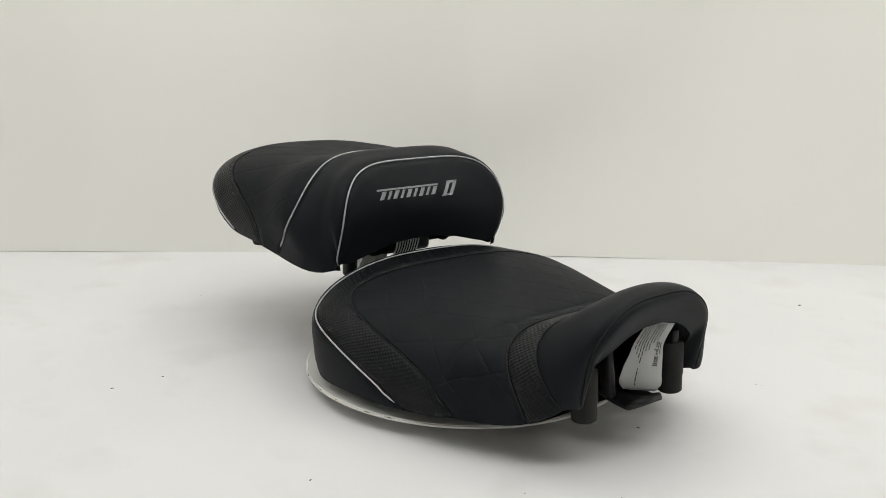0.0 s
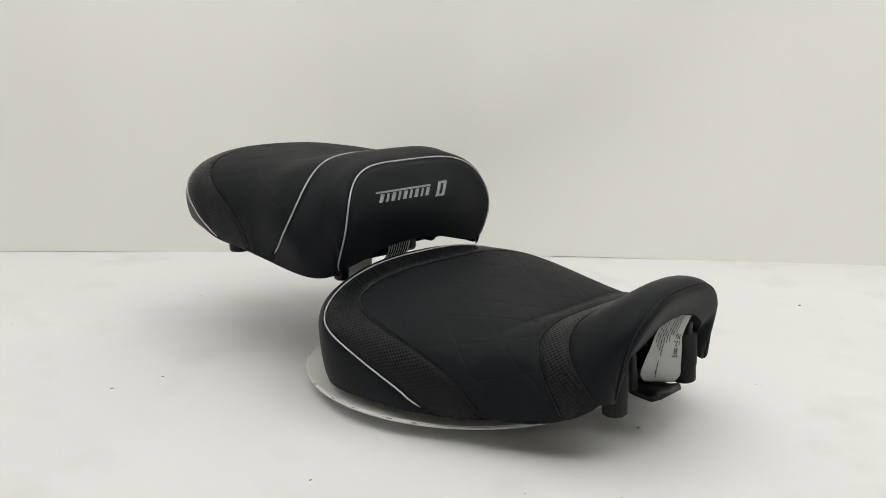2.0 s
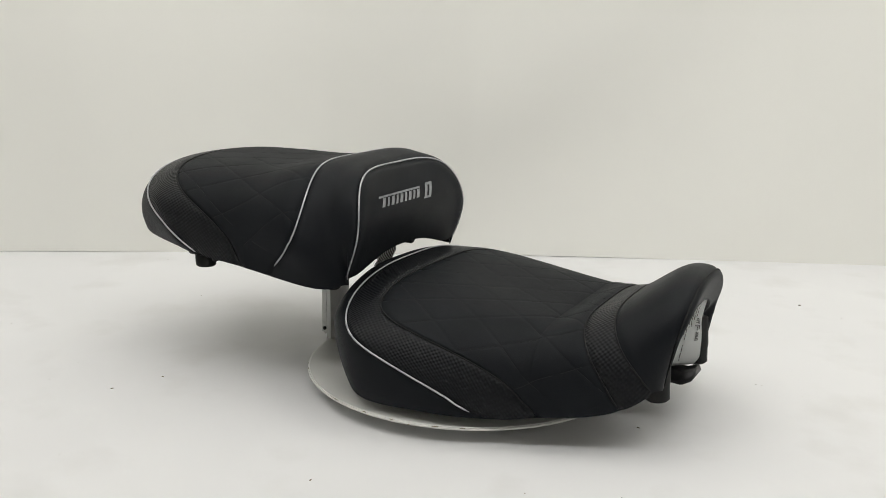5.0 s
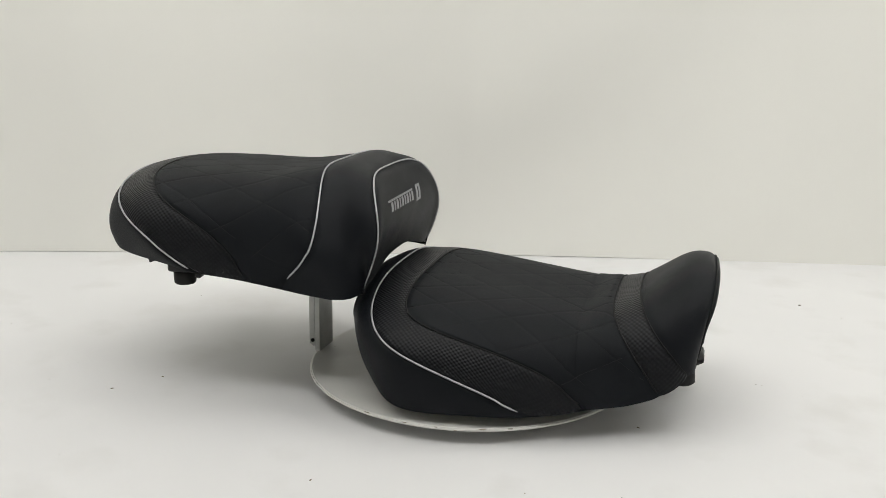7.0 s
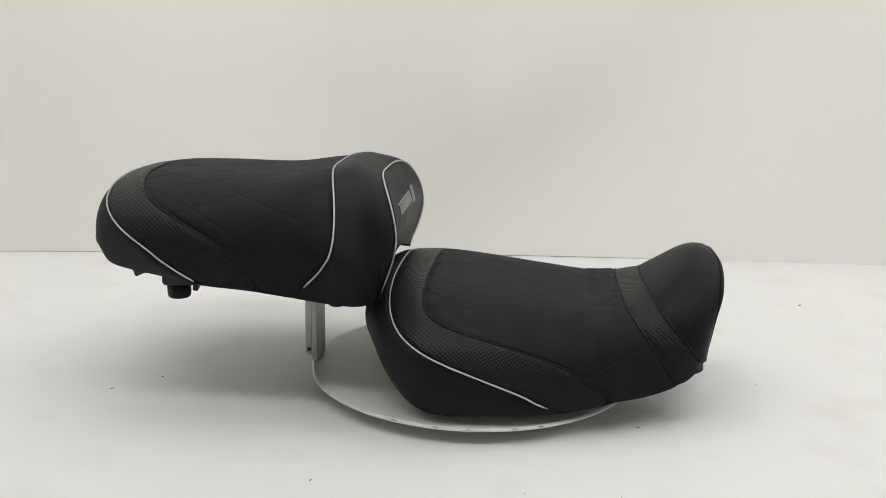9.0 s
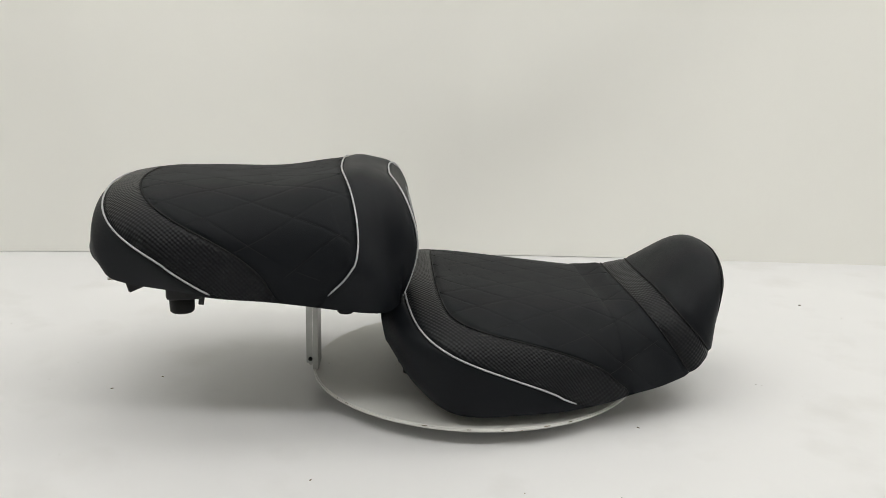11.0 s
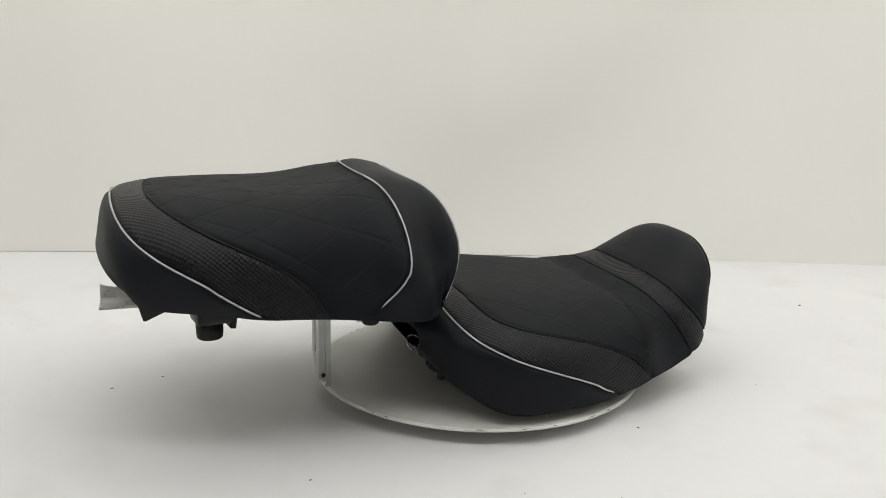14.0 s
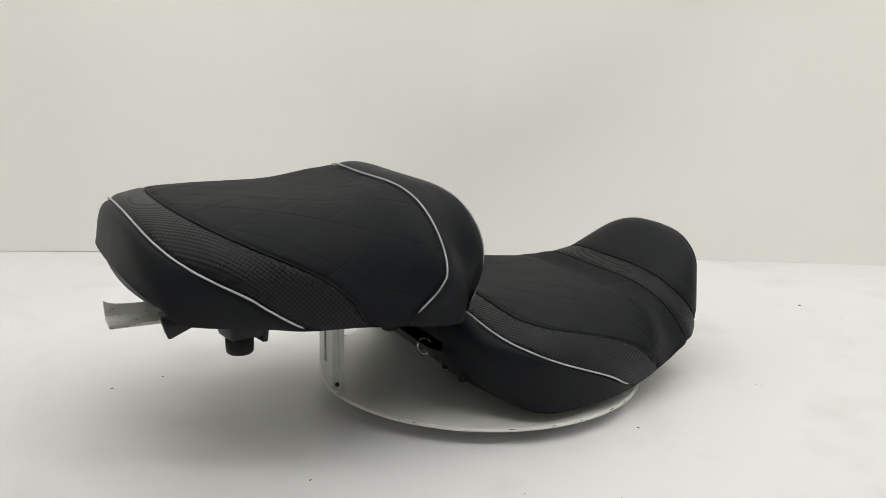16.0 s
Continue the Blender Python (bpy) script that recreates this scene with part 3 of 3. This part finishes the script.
part("printed_line", printed_line("GT [>= 2021]", rtag, 0.72, 0.86, 0.40, 0.74), INK, tag, smooth=False)
def tail_clip(x, y, z, turn, length):
    """Moulded clip: a rounded block with a round stub below."""
    clip = part("tail_clip", box((length, 0.010, 0.012), (0, 0, 0), 0.003, SEAT @ pose(x, y, z, 0, 0, turn)), PLASTIC, rider, "black plastic clip under the tail")
    part("stub", lathe([(0.0035, -0.013), (0.0045, -0.012), (0.0045, 0.0)], 16, SEAT @ pose(x + 0.002, y - 0.006, z)), PLASTIC, clip)


tail_clip(-0.0930, -0.068, 0.066, -75, 0.024)
tail_clip(-0.0900, -0.103, 0.062, -66, 0.026)
loop = [(-0.0990 + 0.0065 * math.cos(w), -0.0330 - 0.0040 * math.cos(w), 0.0670 + 0.0095 * math.sin(w)) for w in np.linspace(0.4, 2 * math.pi - 0.1, 30)]
bm = tube(loop, 0.0015)
bmesh.ops.transform(bm, matrix=SEAT, verts=bm.verts)
part("latch_loop", bm, CHROME, rider, "bright steel latch loop")

# ---- steel bracket that carries the passenger seat ----
bracket = thing("support_bracket", "worn steel angle bracket bolted to the turntable edge", "bracket")


def slotted_post():
    """Folded channel post: a narrow web, a plain flange that stands on the plate and a slotted flange beyond its edge."""
    bm = bmesh.new()
    t = 0.0024
    m = SEAT @ pose(-0.1972, -0.0270, 0.0)

    def prism(poly, n, a, c):
        rings = [[bm.verts.new(m @ (Vector(a) * u + Vector(c) * w + Vector(n) * k)) for u, w in poly] for k in (0, t)]
        k = len(poly)
        for i in range(k):
            bm.faces.new((rings[0][i], rings[0][(i + 1) % k], rings[1][(i + 1) % k], rings[1][i]))
        bm.faces.new(rings[0][::-1])
        bm.faces.new(rings[1])

    z0, z1 = 0.0198, 0.152
    up, back, out = (0, 0, 1), (0, 1, 0), (-1, 0, 0)
    # plain flange
    prism([(0.0, z0), (0.042, z0), (0.042, z1), (0.0, z1)], out, back, up)
    # web in two strips, the outer one shorter and set back
    prism([(t, z0 + 0.001), (0.0062, z0 + 0.001), (0.0062, z1), (t, z1)], back, out, up)
    prism([(0.0068, 0.027), (0.0096, 0.0262), (0.0118, 0.029), (0.0118, z1), (0.0068, z1)], (0, 1, 0), out, up)
    # slotted flange as a frame of pieces, its lower corner cut
    bmesh.ops.translate(bm, vec=m.to_3x3() @ Vector((0.0118, 0, 0)), verts=bm.verts)
    prism([(0.0, 0.029), (0.014, 0.029), (0.034, 0.040), (0.044, 0.050), (0.044, 0.056), (0.0, 0.056)], out, back, up)
    prism([(0.0, 0.056), (0.020, 0.056), (0.020, 0.140), (0.0, 0.140)], out, back, up)
    prism([(0.027, 0.056), (0.044, 0.056), (0.044, 0.140), (0.027, 0.140)], out, back, up)
    prism([(0.0, 0.140), (0.044, 0.140), (0.044, z1), (0.0, z1)], out, back, up)
    bmesh.ops.translate(bm, vec=m.to_3x3() @ Vector((-0.0118, 0, 0)), verts=bm.verts)
    bmesh.ops.recalc_face_normals(bm, faces=bm.faces[:])
    return bm


part("slotted_post", slotted_post(), STEEL, bracket, "slotted galvanised steel post", smooth=False)
part("bolt", lathe([(0.0018, 0), (0.0026, 0.0005), (0.0026, 0.002), (0.0012, 0.003)], 12, SEAT @ pose(-0.2065, -0.0270, 0.0345, 90, 0, 0)), PLASTIC, bracket, "dark bolt head")


def bent_tab():
    """Short strip bent down from the bar, its lower end rounded."""
    y = np.linspace(-0.020, -0.050, 14)
    z = 0.134 - 0.030 * (np.linspace(0, 1, 14) ** 1.6)
    rows = [np.stack([np.full(14, -0.166) + w * 0.013 * np.sqrt(1 - np.clip(np.linspace(-0.6, 1, 14), 0, 1) ** 4 * 0.9), y, z], -1) for w in np.linspace(-1, 1, 9)]
    bm = grid_mesh(np.stack(rows, 0))
    bmesh.ops.solidify(bm, geom=bm.faces[:], thickness=0.0022)
    bmesh.ops.transform(bm, matrix=SEAT, verts=bm.verts)
    return bm


part("bent_tab", bent_tab(), WHITEBAR, bracket, "scuffed white bent steel tab")
part("rear_bar", box((0.295, 0.034, 0.004), (0, 0, 0), 0.001, SEAT @ pose(-0.2985, -0.012, 0.1345, 0, 0, 0)), WHITEBAR, bracket, "scuffed white flat steel bar", smooth=False)


part("spacer", box((0.1, 0.03, 0.026), (0, 0, 0), 0.002, SEAT @ pose(-0.255, -0.012, 0.149)), PLASTIC, bracket, "black spacer block")


def flared_lip():
    """Upturned lip along the bar, flaring at its free end."""
    xs = np.linspace(-0.446, -0.36, 20)
    k = (xs - xs[0]) / (xs[-1] - xs[0])
    rise = 0.010 - 0.002 * k + 0.004 * np.exp(-k * 14)
    rows = [np.stack([xs, np.full(20, 0.004) + 0.008 * w + 0.004 * np.exp(-k * 10) * w, 0.1365 + rise * w], -1) for w in np.linspace(0, 1, 5)]
    bm = grid_mesh(np.stack(rows, 0))
    bmesh.ops.solidify(bm, geom=bm.faces[:], thickness=0.002)
    bmesh.ops.transform(bm, matrix=SEAT, verts=bm.verts)
    return bm


part("flared_lip", flared_lip(), WHITEBAR, bracket, "scuffed white flared steel lip")


def bar_chips():
    """Dark spots where the paint has come off the bar's free end."""
    bm = bmesh.new()
    rnd = random.Random(6)
    for _ in range(12):
        x = -0.446 + 0.03 * rnd.random() ** 2
        y, z = rnd.choice(((-0.0291, rnd.uniform(0.1330, 0.1360)), (rnd.uniform(-0.028, 0.003), 0.1366), (0.0065, rnd.uniform(0.139, 0.146))))
        m = SEAT @ pose(x, y, z) @ Matrix.Diagonal((rnd.uniform(0.0005, 0.0022), 0.0005, rnd.uniform(0.0002, 0.0006), 1))
        bmesh.ops.create_icosphere(bm, subdivisions=1, radius=1, matrix=m)
    return bm


tagged(part("bar_chips", bar_chips(), DIRT, bracket, "dark chips in the white paint"), kind="stuff")


# ---- small dirt on the floor and the plate ----
def specks(spots, z):
    bm = bmesh.new()
    rnd = random.Random(4)
    for x, y, r in spots:
        m = pose(x, y, z, 0, 0, rnd.uniform(0, 180)) @ Matrix.Diagonal((r, r * rnd.uniform(0.4, 0.9), r * 0.3, 1))
        bmesh.ops.create_icosphere(bm, subdivisions=1, radius=1, matrix=m)
    return bm


rnd = random.Random(9)
spots = [(-0.438, -0.099, 0.0022), (-0.156, -0.304, 0.002), (-0.391, -0.056, 0.0018), (0.539, 0.355, 0.003), (0.186, -0.154, 0.0022), (0.46, -0.16, 0.002)]
spots += [(rnd.uniform(-0.9, 0.9), rnd.uniform(-0.5, 0.58), rnd.uniform(0.0005, 0.0011)) for _ in range(70)]
tagged(part("grit", specks(spots, 0.0004), DIRT), "scattered tiny grit on the white floor", "grit", kind="stuff")
spots = [(rnd.uniform(-0.14, 0.14), rnd.uniform(-0.14, 0.14), rnd.uniform(0.0006, 0.0013)) for _ in range(24)]
tagged(part("plate_grit", specks(spots, 0.0198), DIRT, turntable), kind="stuff")


def motions():
    rows = [(t, pose(0, 0, 0, 0, 0, a)) for t, a in TURN]
    for ob in (turntable, passenger, rider, bracket):
        walk(ob, rows)


motions()
